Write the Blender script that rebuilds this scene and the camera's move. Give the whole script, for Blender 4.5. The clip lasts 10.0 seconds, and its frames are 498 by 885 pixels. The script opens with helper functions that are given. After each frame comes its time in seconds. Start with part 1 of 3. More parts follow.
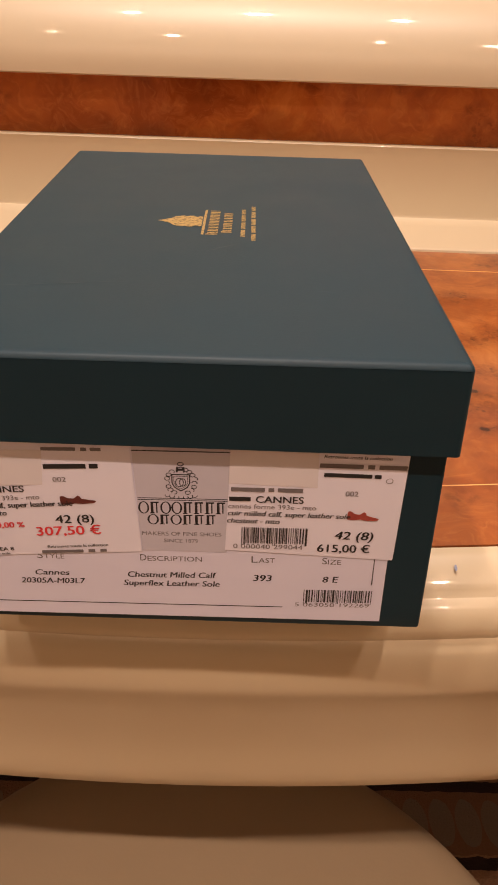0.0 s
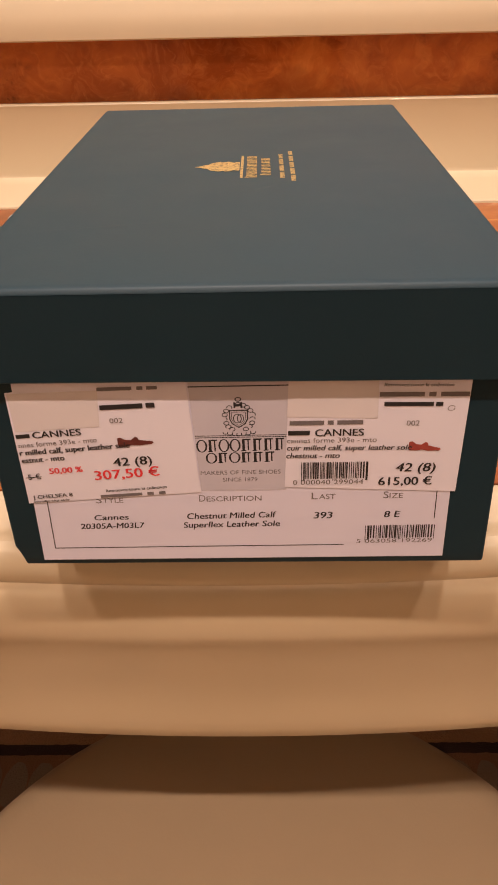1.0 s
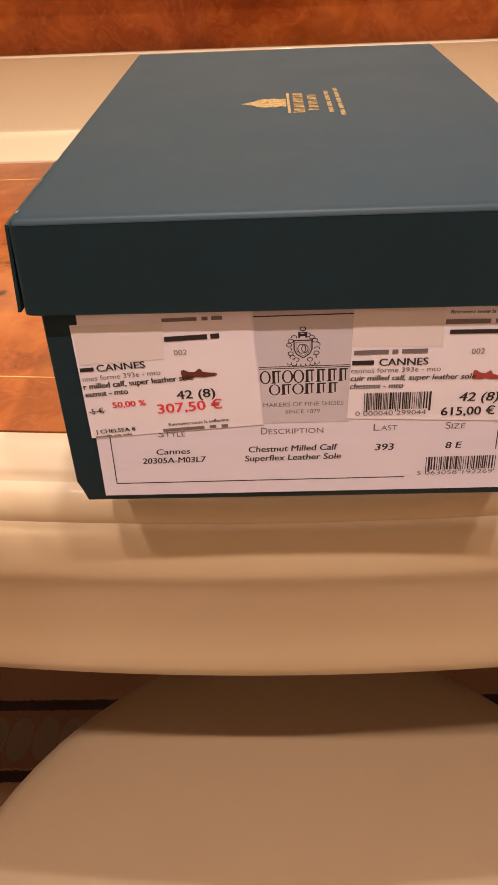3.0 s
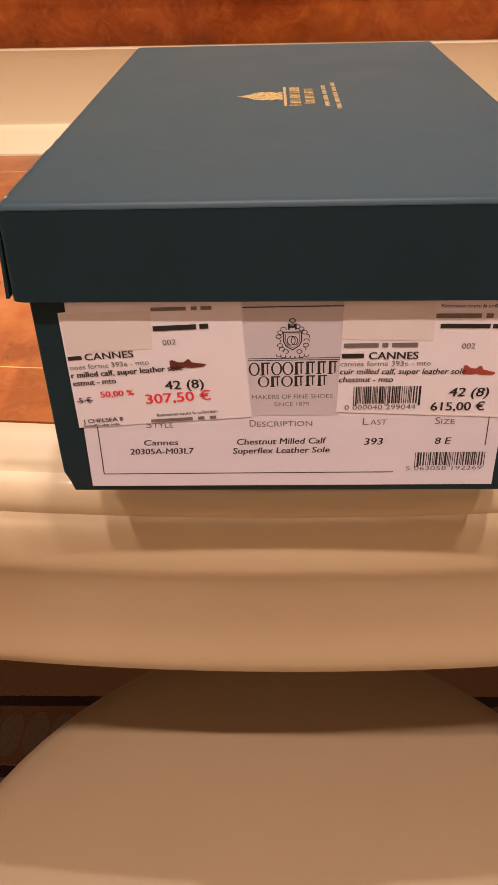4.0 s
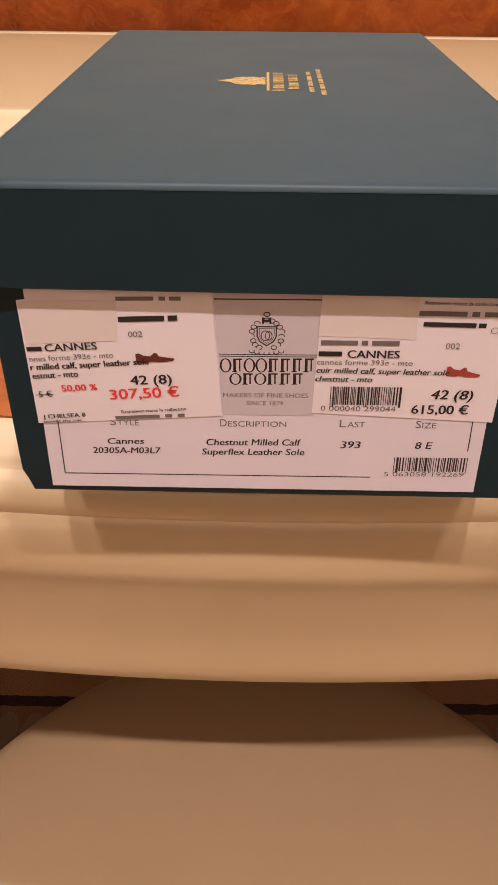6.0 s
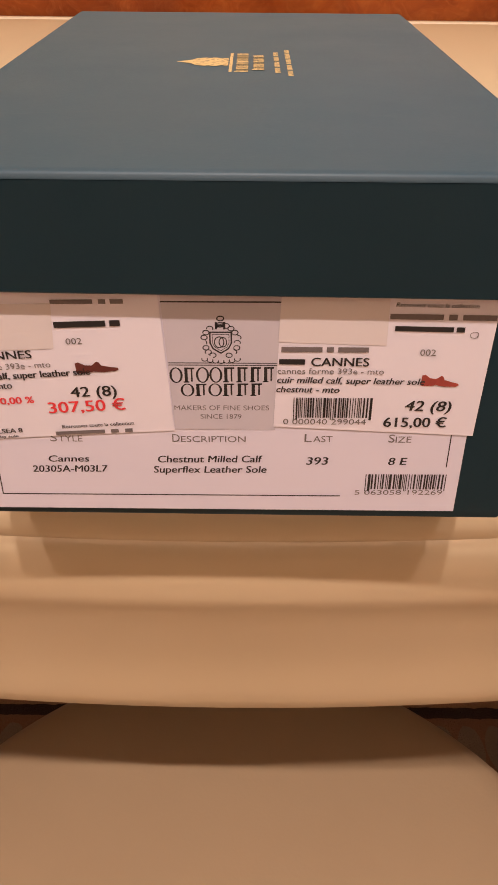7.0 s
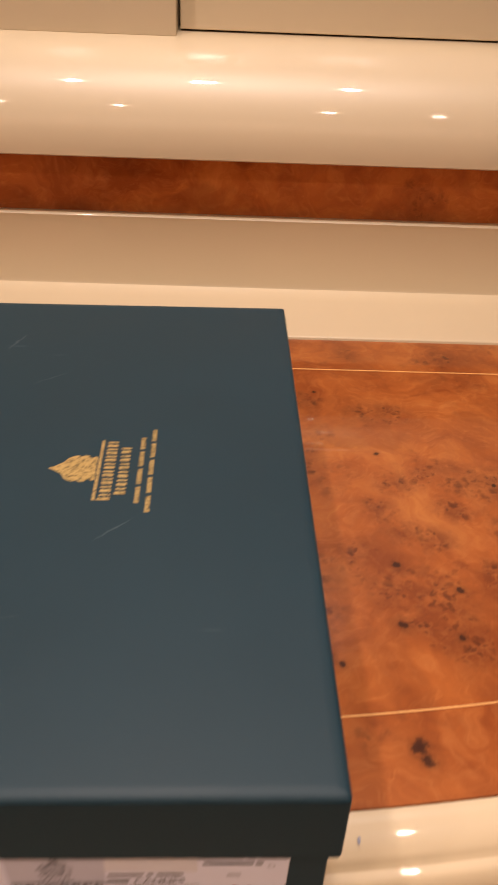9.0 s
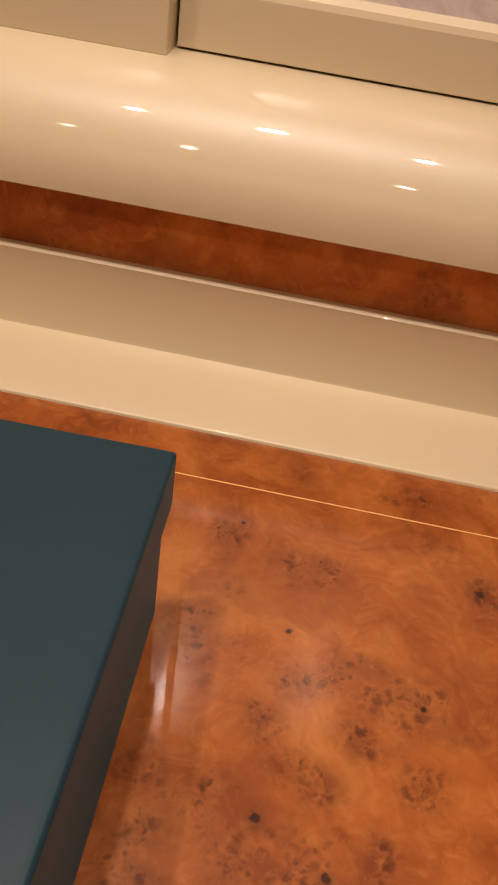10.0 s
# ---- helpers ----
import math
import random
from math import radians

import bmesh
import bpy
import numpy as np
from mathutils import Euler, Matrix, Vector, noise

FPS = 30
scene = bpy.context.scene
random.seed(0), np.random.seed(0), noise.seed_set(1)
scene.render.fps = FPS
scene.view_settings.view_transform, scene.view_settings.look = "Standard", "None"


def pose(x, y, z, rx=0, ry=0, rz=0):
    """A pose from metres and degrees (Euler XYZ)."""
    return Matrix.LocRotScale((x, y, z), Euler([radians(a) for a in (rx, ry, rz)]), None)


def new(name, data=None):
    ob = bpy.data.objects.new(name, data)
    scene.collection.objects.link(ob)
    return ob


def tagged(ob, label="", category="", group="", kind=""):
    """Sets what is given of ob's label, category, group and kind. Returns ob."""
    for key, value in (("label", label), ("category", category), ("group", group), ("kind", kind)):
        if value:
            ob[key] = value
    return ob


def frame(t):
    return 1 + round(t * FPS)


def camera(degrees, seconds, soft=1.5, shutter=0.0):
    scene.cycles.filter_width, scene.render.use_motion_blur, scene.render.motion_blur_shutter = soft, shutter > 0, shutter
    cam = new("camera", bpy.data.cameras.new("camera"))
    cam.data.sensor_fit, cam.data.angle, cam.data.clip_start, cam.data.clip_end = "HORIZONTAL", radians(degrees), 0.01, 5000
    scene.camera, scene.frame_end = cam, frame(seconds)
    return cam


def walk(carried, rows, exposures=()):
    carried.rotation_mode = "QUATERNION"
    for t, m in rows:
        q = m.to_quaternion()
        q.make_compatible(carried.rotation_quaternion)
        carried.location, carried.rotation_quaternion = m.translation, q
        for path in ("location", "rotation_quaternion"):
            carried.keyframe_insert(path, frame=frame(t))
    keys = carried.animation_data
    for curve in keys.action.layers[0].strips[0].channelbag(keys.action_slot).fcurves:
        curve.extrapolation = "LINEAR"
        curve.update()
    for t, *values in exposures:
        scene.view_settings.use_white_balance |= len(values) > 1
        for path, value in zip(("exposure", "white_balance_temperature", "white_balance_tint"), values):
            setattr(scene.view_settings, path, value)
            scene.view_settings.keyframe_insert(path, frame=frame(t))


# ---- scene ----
cam = camera(33.41, 10.0, soft=1.0, shutter=0.2)
# seconds, place in metres, yaw, pitch, roll in degrees
ROWS = [
    (0.0, 0.0227, -0.2691, 0.9963, -0.46, -29.80, 1.88),
    (0.5, 0.0158, -0.2664, 0.9850, 1.32, -29.83, -0.60),
    (1.0, 0.0094, -0.2747, 0.9777, 1.42, -31.01, -1.51),
    (1.5, -0.0064, -0.2808, 0.9734, 1.64, -31.73, -2.30),
    (2.0, -0.0121, -0.2768, 0.9696, 1.91, -32.62, -2.58),
    (2.5, -0.0137, -0.2827, 0.9685, 2.09, -33.26, -2.73),
    (4.0, -0.0086, -0.2833, 0.9624, 2.08, -33.18, -1.53),
    (4.5, -0.0066, -0.2823, 0.9621, 1.66, -33.16, -0.83),
    (5.0, -0.0038, -0.2811, 0.9600, 1.66, -32.95, -0.61),
    (5.5, -0.0062, -0.2778, 0.9581, 1.25, -33.11, 0.03),
    (7.0, 0.0082, -0.2363, 0.9425, 0.01, -33.71, 0.52),
    (7.2, 0.0107, -0.2332, 0.9451, -0.24, -33.85, 0.26),
    (7.5, 0.0165, -0.2423, 0.9621, 0.75, -34.05, 0.42),
    (7.7, 0.0208, -0.2530, 0.9946, 1.78, -34.25, 0.13),
    (8.0, 0.0125, -0.2821, 1.0652, 2.60, -34.64, 0.49),
    (8.2, -0.0039, -0.2783, 1.0983, 2.32, -35.20, 0.81),
    (8.5, -0.0139, -0.2677, 1.1346, -0.17, -35.26, 1.43),
    (8.7, 0.0094, -0.2404, 1.1494, -1.75, -35.26, 1.63),
    (9.0, 0.0555, -0.1563, 1.1347, -3.17, -35.51, 2.60),
    (9.2, 0.0971, -0.0891, 1.1312, -2.04, -36.19, 3.84),
    (9.4, 0.1259, -0.0339, 1.1271, -0.78, -36.56, 5.90),
    (9.5, 0.1373, -0.0180, 1.1298, 0.17, -36.86, 6.63),
    (9.8, 0.1498, 0.0136, 1.1556, 1.85, -37.92, 8.42),
    (10.0, 0.1558, 0.0252, 1.1549, 2.30, -37.57, 9.32),
]
walk(cam, [(t, pose(x, y, z, 90 + pitch, 0, yaw) @ pose(0, 0, 0, 0, 0, roll)) for t, x, y, z, yaw, pitch, roll in ROWS],
     exposures=[(0.0, 0.18, 7110, 11), (1.0, 0.42, 7060, 11), (2.5, 0.56, 6870, 11), (5.5, 0.56, 6620, 10), (7.0, 0.70, 6570, 10),
                (7.5, 0.58, 6620, 11), (8.5, 0.10, 6710, 11), (9.0, 0.00, 6910, 10), (9.5, -0.14, 7000, 7), (10.0, -0.18, 7150, 5)])


# ---- world and lamps ----
world = bpy.data.worlds.new("world")
world.use_nodes = True
world.node_tree.nodes["Background"].inputs[0].default_value = (0.9, 0.75, 0.6, 1)
world.node_tree.nodes["Background"].inputs[1].default_value = 0.02
scene.world = world
CEIL = 2.1


WARM, CLEAR = (1.0, 0.775, 0.675), (1.0, 0.85, 0.82)


def downlight(x, y, watts, size, tone, cone=88):
    """A small spot set flush in the ceiling."""
    data = bpy.data.lights.new("downlight", "SPOT")
    data.energy, data.color = watts, tone
    data.shadow_soft_size, data.spot_size, data.spot_blend = size, radians(cone), 0.7
    ob = new("downlight", data)
    ob.matrix_basis = pose(x, y, CEIL - 0.03, 0, 0, 0)
    return ob


# the row over the desk
downlight(0.0, 0.34, 33, 0.026, CLEAR)
downlight(-0.29, 0.27, 21, 0.016, CLEAR)
downlight(0.32, 0.27, 21, 0.016, CLEAR)
# the weaker row over the seat
for x, y in ((-0.60, -0.57), (-0.27, -0.57), (0.31, -0.59), (0.62, -0.59)):
    downlight(x, y, 16.5, 0.020, WARM, 108)


def wall_fill():
    """Added fill strip, unseen under the ceiling edge; washes the wall behind the viewer."""
    data = bpy.data.lights.new("fill_light", "AREA")
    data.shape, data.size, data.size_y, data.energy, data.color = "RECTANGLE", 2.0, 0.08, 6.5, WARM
    ob = new("fill_light", data)
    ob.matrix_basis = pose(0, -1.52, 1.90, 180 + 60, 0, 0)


wall_fill()


# ---- materials ----
class Nodes:
    """A thin wrapper that builds a node material."""

    def __init__(self, name):
        self.mat = bpy.data.materials.new(name)
        self.mat.use_nodes = True
        self.tree = self.mat.node_tree
        self.bsdf = self.tree.nodes["Principled BSDF"]

    def add(self, kind, **values):
        node = self.tree.nodes.new(kind)
        for key, value in values.items():
            if key in ("operation", "blend_type", "data_type", "noise_dimensions", "feature", "wave_type", "bands_direction"):
                setattr(node, key, value)
            else:
                node.inputs[key].default_value = value
        return node

    def link(self, a, b):
        self.tree.links.new(a, b)

    def math(self, op, a, b=None, c=None):
        node = self.tree.nodes.new("ShaderNodeMath")
        node.operation = op
        for i, v in enumerate((a, b, c)):
            if v is None:
                continue
            if isinstance(v, (int, float)):
                node.inputs[i].default_value = v
            else:
                self.link(v, node.inputs[i])
        return node.outputs[0]

    def coords(self):
        return self.tree.nodes.new("ShaderNodeTexCoord").outputs["Object"]

    def noise(self, vec, scale, detail=4.0, rough=0.55, distort=0.0):
        node = self.tree.nodes.new("ShaderNodeTexNoise")
        node.inputs["Scale"].default_value, node.inputs["Detail"].default_value = scale, detail
        node.inputs["Roughness"].default_value, node.inputs["Distortion"].default_value = rough, distort
        self.link(vec, node.inputs["Vector"])
        return node

    def ramp(self, fac, stops):
        node = self.tree.nodes.new("ShaderNodeValToRGB")
        el = node.color_ramp.elements
        while len(el) < len(stops):
            el.new(0.5)
        for e, (p, c) in zip(el, stops):
            e.position, e.color = p, (*c, 1) if len(c) == 3 else c
        self.link(fac, node.inputs[0])
        return node.outputs[0]

    def mix(self, fac, a, b, mode="MIX"):
        node = self.tree.nodes.new("ShaderNodeMix")
        node.data_type, node.blend_type = "RGBA", mode
        for sock, v in ((node.inputs[0], fac), (node.inputs[6], a), (node.inputs[7], b)):
            if isinstance(v, (int, float)):
                sock.default_value = v
            elif isinstance(v, tuple):
                sock.default_value = (*v, 1)
            else:
                self.link(v, sock)
        return node.outputs[2]

    def bump(self, height, strength, distance):
        node = self.tree.nodes.new("ShaderNodeBump")
        node.inputs["Strength"].default_value, node.inputs["Distance"].default_value = strength, distance
        self.link(height, node.inputs["Height"])
        self.link(node.outputs[0], self.bsdf.inputs["Normal"])

    def set(self, **values):
        for key, value in values.items():
            self.bsdf.inputs[key.replace("_", " ")].default_value = value
        return self


def grey(v):
    return (v, v, v)


def cream_lacquer(name="cream lacquer", tone=(0.585, 0.473, 0.31), gloss=0.035):
    m = Nodes(name)
    co = m.coords()
    big = m.noise(co, 3.0, 3)
    fine = m.noise(co, 260.0, 3)
    col = m.mix(big.outputs[0], tuple(c * 0.95 for c in tone), tuple(min(1, c * 1.04) for c in tone))
    specks = m.ramp(m.noise(co, 95.0, 2).outputs[0], [(0.0, grey(1)), (0.12, grey(1)), (0.16, grey(0)), (1, grey(0))])
    col = m.mix(m.math("MULTIPLY", specks, 0.2), col, tuple(c * 0.6 for c in tone))
    m.link(col, m.bsdf.inputs["Base Color"])
    m.set(Roughness=0.42, Coat_Weight=0.75, Coat_Roughness=gloss, Coat_IOR=1.45)
    rough = m.math("MULTIPLY_ADD", m.noise(co, 22.0, 4).outputs[0], 0.03, gloss - 0.02)
    m.link(rough, m.bsdf.inputs["Coat Roughness"])
    m.bump(m.math("ADD", m.math("MULTIPLY", big.outputs[0], 3.0), m.math("MULTIPLY", fine.outputs[0], 0.06)), 0.05, 0.004)
    return m.mat


# dark pin knots of the veneer: x, y, radius
KNOTS = [(0.1812, 0.2470, 0.0042), (0.1855, 0.3685, 0.0026), (0.1703, 0.1108, 0.0058), (0.1739, 0.1024, 0.0046), (0.1349, 0.1652, 0.0026),
         (0.2110, 0.1851, 0.0034), (0.2197, 0.2246, 0.0034), (0.0715, 0.2031, 0.0075), (0.1768, 0.1955, 0.0036), (0.1177, 0.1762, 0.0032),
         (0.1439, 0.4553, 0.0018), (-0.1985, 0.2465, 0.0045), (-0.2024, 0.3600, 0.0035), (0.3100, 0.4300, 0.0040), (0.2700, 0.3310, 0.0025)]

# middles of the larger groups of eyes: x, y
EYES = [(0.180, 0.421), (0.217, 0.342), (0.194, 0.333), (0.232, 0.304), (0.273, 0.337), (0.314, 0.431), (0.192, 0.279), (0.214, 0.270),
        (0.270, 0.282), (0.179, 0.304), (0.136, 0.443), (0.270, 0.515), (0.180, 0.520), (0.190, 0.198), (0.118, 0.175), (0.158, 0.259),
        (0.051, 0.268), (0.218, 0.176), (0.205, 0.425), (0.245, 0.235), (-0.165, 0.150), (-0.190, 0.300), (-0.150, 0.520), (-0.215, 0.230)]


def burl_veneer(name, dark=1.0, knots=(), eyes_at=(), pips=1.0):
    m = Nodes(name)
    co = m.coords()

    def bent(scale, amount, detail=4):
        node = m.tree.nodes.new("ShaderNodeVectorMath")
        node.operation = "MULTIPLY_ADD"
        m.link(m.noise(co, scale, detail, 0.6).outputs["Color"], node.inputs[0])
        node.inputs[1].default_value = (amount, amount, amount)
        m.link(co, node.inputs[2])
        return node.outputs[0]

    def hue(r, g, b):
        return (r * dark, g * dark * 1.07, b * dark * 1.2)

    v = bent(7.0, 0.15)
    figure = m.noise(v, 10.0, 6, 0.58, 1.2)
    cloud = m.noise(co, 5.0, 3)
    tone = m.math("ADD", m.math("MULTIPLY", figure.outputs[0], 0.6), m.math("MULTIPLY", cloud.outputs[0], 0.4))
    col = m.ramp(tone, [(0.30, hue(0.130, 0.026, 0.006)), (0.42, hue(0.235, 0.053, 0.010)), (0.53, hue(0.345, 0.092, 0.018)), (0.70, hue(0.455, 0.155, 0.036))])
    # silky fibre that flows round the eyes
    fibre = m.noise(v, 30.0, 5, 0.62, 3.5)
    col = m.mix(m.ramp(fibre.outputs[0], [(0.48, grey(0)), (0.72, grey(0.27)), (1, grey(0.4))]), col, hue(0.56, 0.21, 0.055))
    # groups of eyes: free ones, and the large ones of the panel
    free = m.ramp(m.noise(co, 13.0, 3, 0.5).outputs[0], [(0.0, grey(0)), (0.56, grey(0)), (0.68, grey(0.8)), (1, grey(0.8))])
    cluster = wide = free
    near = bent(38.0, 0.016, 3)
    for x, y in eyes_at:
        dist = m.tree.nodes.new("ShaderNodeVectorMath")
        dist.operation = "DISTANCE"
        m.link(near, dist.inputs[0])
        dist.inputs[1].default_value = (x + 0.008, y + 0.008, 0.7580 + 0.0300 * (y - 0.3635))
        cluster = m.math("MAXIMUM", cluster, m.math("SUBTRACT", 1.35, m.math("DIVIDE", dist.outputs["Value"], 0.0135)))
        wide = m.math("MAXIMUM", wide, m.math("SUBTRACT", 1.0, m.math("DIVIDE", dist.outputs["Value"], 0.034)))
    cluster = m.math("MINIMUM", cluster, 1.0)
    # brown cloud and mottling in the groups, little outside
    mottle = m.ramp(m.noise(bent(40.0, 0.03), 60.0, 6, 0.62, 1.0).outputs[0], [(0.0, grey(1)), (0.42, grey(0.9)), (0.60, grey(0)), (1, grey(0))])
    col = m.mix(m.math("MULTIPLY", m.math("MAXIMUM", wide, 0.0), 0.34), col, hue(0.17, 0.038, 0.009))
    col = m.mix(m.math("MULTIPLY", cluster, 0.25), col, hue(0.18, 0.042, 0.010))
    col = m.mix(m.math("MULTIPLY", m.math("MULTIPLY", mottle, m.math("MULTIPLY_ADD", cluster, 0.80, 0.07)), 0.80), col, hue(0.125, 0.026, 0.007))
    smoke = m.ramp(m.noise(bent(12.0, 0.07), 13.0, 4, 0.55, 0.8).outputs[0], [(0.0, grey(1)), (0.36, grey(0.8)), (0.50, grey(0)), (1, grey(0))])
    col = m.mix(m.math("MULTIPLY", smoke, 0.50), col, hue(0.16, 0.036, 0.009))
    for scale, keep, size, depth in ((100.0, 0.46, 0.32, 0.86), (185.0, 0.56, 0.32, 0.66)):
        eyes = m.tree.nodes.new("ShaderNodeTexVoronoi")
        eyes.inputs["Scale"].default_value = scale
        m.link(bent(110.0, 0.012, 2), eyes.inputs["Vector"])
        sep = m.tree.nodes.new("ShaderNodeSeparateColor")
        m.link(eyes.outputs["Color"], sep.inputs[0])
        few = m.math("MULTIPLY", m.math("GREATER_THAN", sep.outputs[0], keep), cluster)
        curl = m.ramp(eyes.outputs["Distance"], [(0.0, grey(0)), (size, grey(0.1)), (size * 1.7, grey(0.6)), (size * 2.7, grey(0))])
        col = m.mix(m.math("MULTIPLY", m.math("MULTIPLY", curl, few), 0.16 * pips), col, hue(0.56, 0.21, 0.055))
        pin = m.ramp(eyes.outputs["Distance"], [(0.0, grey(1)), (size * 0.6, grey(0.9)), (size * 1.35, grey(0)), (1, grey(0))])
        col = m.mix(m.math("MULTIPLY", m.math("MULTIPLY", pin, few), depth * pips), col, (0.062, 0.015, 0.005))
    # single dark pin knots with an uneven rim
    edge = m.noise(co, 230.0, 3)
    for x, y, r in knots:
        dist = m.tree.nodes.new("ShaderNodeVectorMath")
        dist.operation = "DISTANCE"
        m.link(co, dist.inputs[0])
        dist.inputs[1].default_value = (x, y, 0.7500 + 0.0300 * (y - 0.3635))
        d = m.math("ADD", dist.outputs["Value"], m.math("MULTIPLY", m.math("SUBTRACT", edge.outputs[0], 0.5), r * 1.6))
        halo = m.ramp(m.math("DIVIDE", d, r * 3.0), [(0.0, grey(1)), (0.17, grey(0.95)), (0.30, grey(0.30)), (0.5, grey(0.10)), (1.0, grey(0))])
        col = m.mix(m.math("MULTIPLY", halo, 0.92), col, (0.022, 0.007, 0.004))
    m.link(col, m.bsdf.inputs["Base Color"])
    m.set(Roughness=0.4, Specular_IOR_Level=0.15, Coat_Weight=0.8, Coat_Roughness=0.025, Coat_IOR=1.45)
    m.bump(m.noise(co, 5.0, 2).outputs[0], 0.03, 0.004)
    return m.mat


def boxboard():
    m = Nodes("dark teal boxboard")
    co = m.coords()
    fibre = m.noise(co, 900.0, 3, 0.7)
    blotch = m.noise(co, 16.0, 5, 0.6)
    col = m.mix(blotch.outputs[0], (0.0066, 0.0226, 0.0325), (0.0084, 0.0286, 0.0415))
    # pale rubbed marks, few and thin
    st = m.tree.nodes.new("ShaderNodeMapping")
    st.inputs["Scale"].default_value = (22, 240, 60)
    st.inputs["Rotation"].default_value = (0, 0, 0.19)
    m.link(co, st.inputs["Vector"])
    rub = m.ramp(m.noise(st.outputs[0], 1.0, 2).outputs[0], [(0.0, grey(0)), (0.745, grey(0)), (0.80, grey(1)), (1, grey(1))])
    col = m.mix(m.math("MULTIPLY", rub, 0.10), col, (0.20, 0.26, 0.26))
    m.link(col, m.bsdf.inputs["Base Color"])
    m.link(m.math("MULTIPLY_ADD", blotch.outputs[0], 0.12, 0.44), m.bsdf.inputs["Roughness"])
    m.set(Specular_IOR_Level=0.24, Specular_Tint=(1.0, 0.97, 0.95, 1), Sheen_Weight=0.05, Sheen_Roughness=0.45, Sheen_Tint=(0.15, 0.80, 1.0, 1))
    m.bump(fibre.outputs[0], 0.10, 0.0006)
    return m.mat


def paper(name, tone, gloss=0.45):
    m = Nodes(name)
    co = m.coords()
    n = m.noise(co, 45.0, 4)
    fine = m.noise(co, 1500.0, 2)
    col = m.mix(n.outputs[0], tuple(c * 0.955 for c in tone), tone)
    m.link(col, m.bsdf.inputs["Base Color"])
    m.set(Roughness=gloss, Specular_IOR_Level=0.4)
    m.bump(m.math("ADD", m.math("MULTIPLY", n.outputs[0], 0.8), m.math("MULTIPLY", fine.outputs[0], 0.1)), 0.06, 0.001)
    return m.mat


def ink(name, tone, rough=0.5):
    m = Nodes(name)
    n = m.noise(m.coords(), 900.0, 2)
    m.link(m.mix(n.outputs[0], tone, tuple(c * 1.35 + 0.006 for c in tone)), m.bsdf.inputs["Base Color"])
    m.set(Roughness=rough)
    return m.mat


def gold_foil():
    m = Nodes("stamped gold foil")
    co = m.coords()
    n = m.noise(co, 420.0, 4)
    gold = m.mix(n.outputs[0], (0.36, 0.25, 0.085), (0.66, 0.48, 0.20))
    # fine engraved lines where the foil did not take
    worn = m.ramp(m.noise(co, 640.0, 3, 0.6).outputs[0], [(0.0, grey(1)), (0.40, grey(1)), (0.46, grey(0)), (1, grey(0))])
    m.link(m.mix(m.math("MULTIPLY", worn, 0.75), gold, (0.05, 0.045, 0.025)), m.bsdf.inputs["Base Color"])
    m.set(Metallic=0.7, Roughness=0.45)
    m.bump(n.outputs[0], 0.3, 0.0004)
    return m.mat


def carpet():
    m = Nodes("patterned carpet")
    co = m.coords()
    sep = m.tree.nodes.new("ShaderNodeSeparateXYZ")
    m.link(co, sep.inputs[0])
    wob = m.math("MULTIPLY", m.math("SUBTRACT", m.noise(co, 60.0, 3).outputs[0], 0.5), 0.008)
    y = m.math("ADD", sep.outputs[1], wob)
    tuft = m.noise(co, 330.0, 3)
    ground = m.mix(tuft.outputs[0], (0.23, 0.125, 0.070), (0.40, 0.235, 0.14))

    def band(lo, hi):
        return m.math("MULTIPLY", m.math("GREATER_THAN", y, lo), m.math("LESS_THAN", y, hi))

    # row of grey scallops between two dark border lines
    x = m.math("DIVIDE", m.math("SUBTRACT", m.math("FRACT", m.math("DIVIDE", sep.outputs[0], 0.036)), 0.5), 0.47)
    v = m.math("DIVIDE", m.math("SUBTRACT", y, 0.452), 0.036)
    oval = m.math("LESS_THAN", m.math("ADD", m.math("MULTIPLY", x, x), m.math("MULTIPLY", v, v)), 1.0)
    col = m.mix(m.math("MULTIPLY", band(0.405, 0.50), 0.6), ground, (0.14, 0.075, 0.048))
    col = m.mix(m.math("MULTIPLY", oval, 0.75), col, (0.21, 0.175, 0.14))
    col = m.mix(m.math("MULTIPLY", band(0.500, 0.518), 0.95), col, (0.014, 0.007, 0.012))
    col = m.mix(m.math("MULTIPLY", band(0.384, 0.402), 0.95), col, (0.014, 0.007, 0.012))
    m.link(col, m.bsdf.inputs["Base Color"])
    m.set(Roughness=0.95, Specular_IOR_Level=0.1, Sheen_Weight=0.15)
    m.bump(tuft.outputs[0], 0.7, 0.004)
    return m.mat


def upholstery():
    m = Nodes("beige seat leather")
    co = m.coords()
    vor = m.tree.nodes.new("ShaderNodeTexVoronoi")
    vor.inputs["Scale"].default_value = 420.0
    m.link(co, vor.inputs["Vector"])
    n = m.noise(co, 12.0, 4)
    m.link(m.mix(n.outputs[0], (0.345, 0.256, 0.163), (0.388, 0.29, 0.186)), m.bsdf.inputs["Base Color"])
    m.set(Roughness=0.5, Specular_IOR_Level=0.4)
    m.bump(vor.outputs["Distance"], 0.04, 0.001)
    return m.mat


def plaster(name, tone):
    m = Nodes(name)
    co = m.coords()
    m.link(m.mix(m.noise(co, 2.5, 4).outputs[0], tuple(c * 0.93 for c in tone), tone), m.bsdf.inputs["Base Color"])
    m.set(Roughness=0.6)
    m.bump(m.noise(co, 180.0, 3).outputs[0], 0.06, 0.001)
    return m.mat


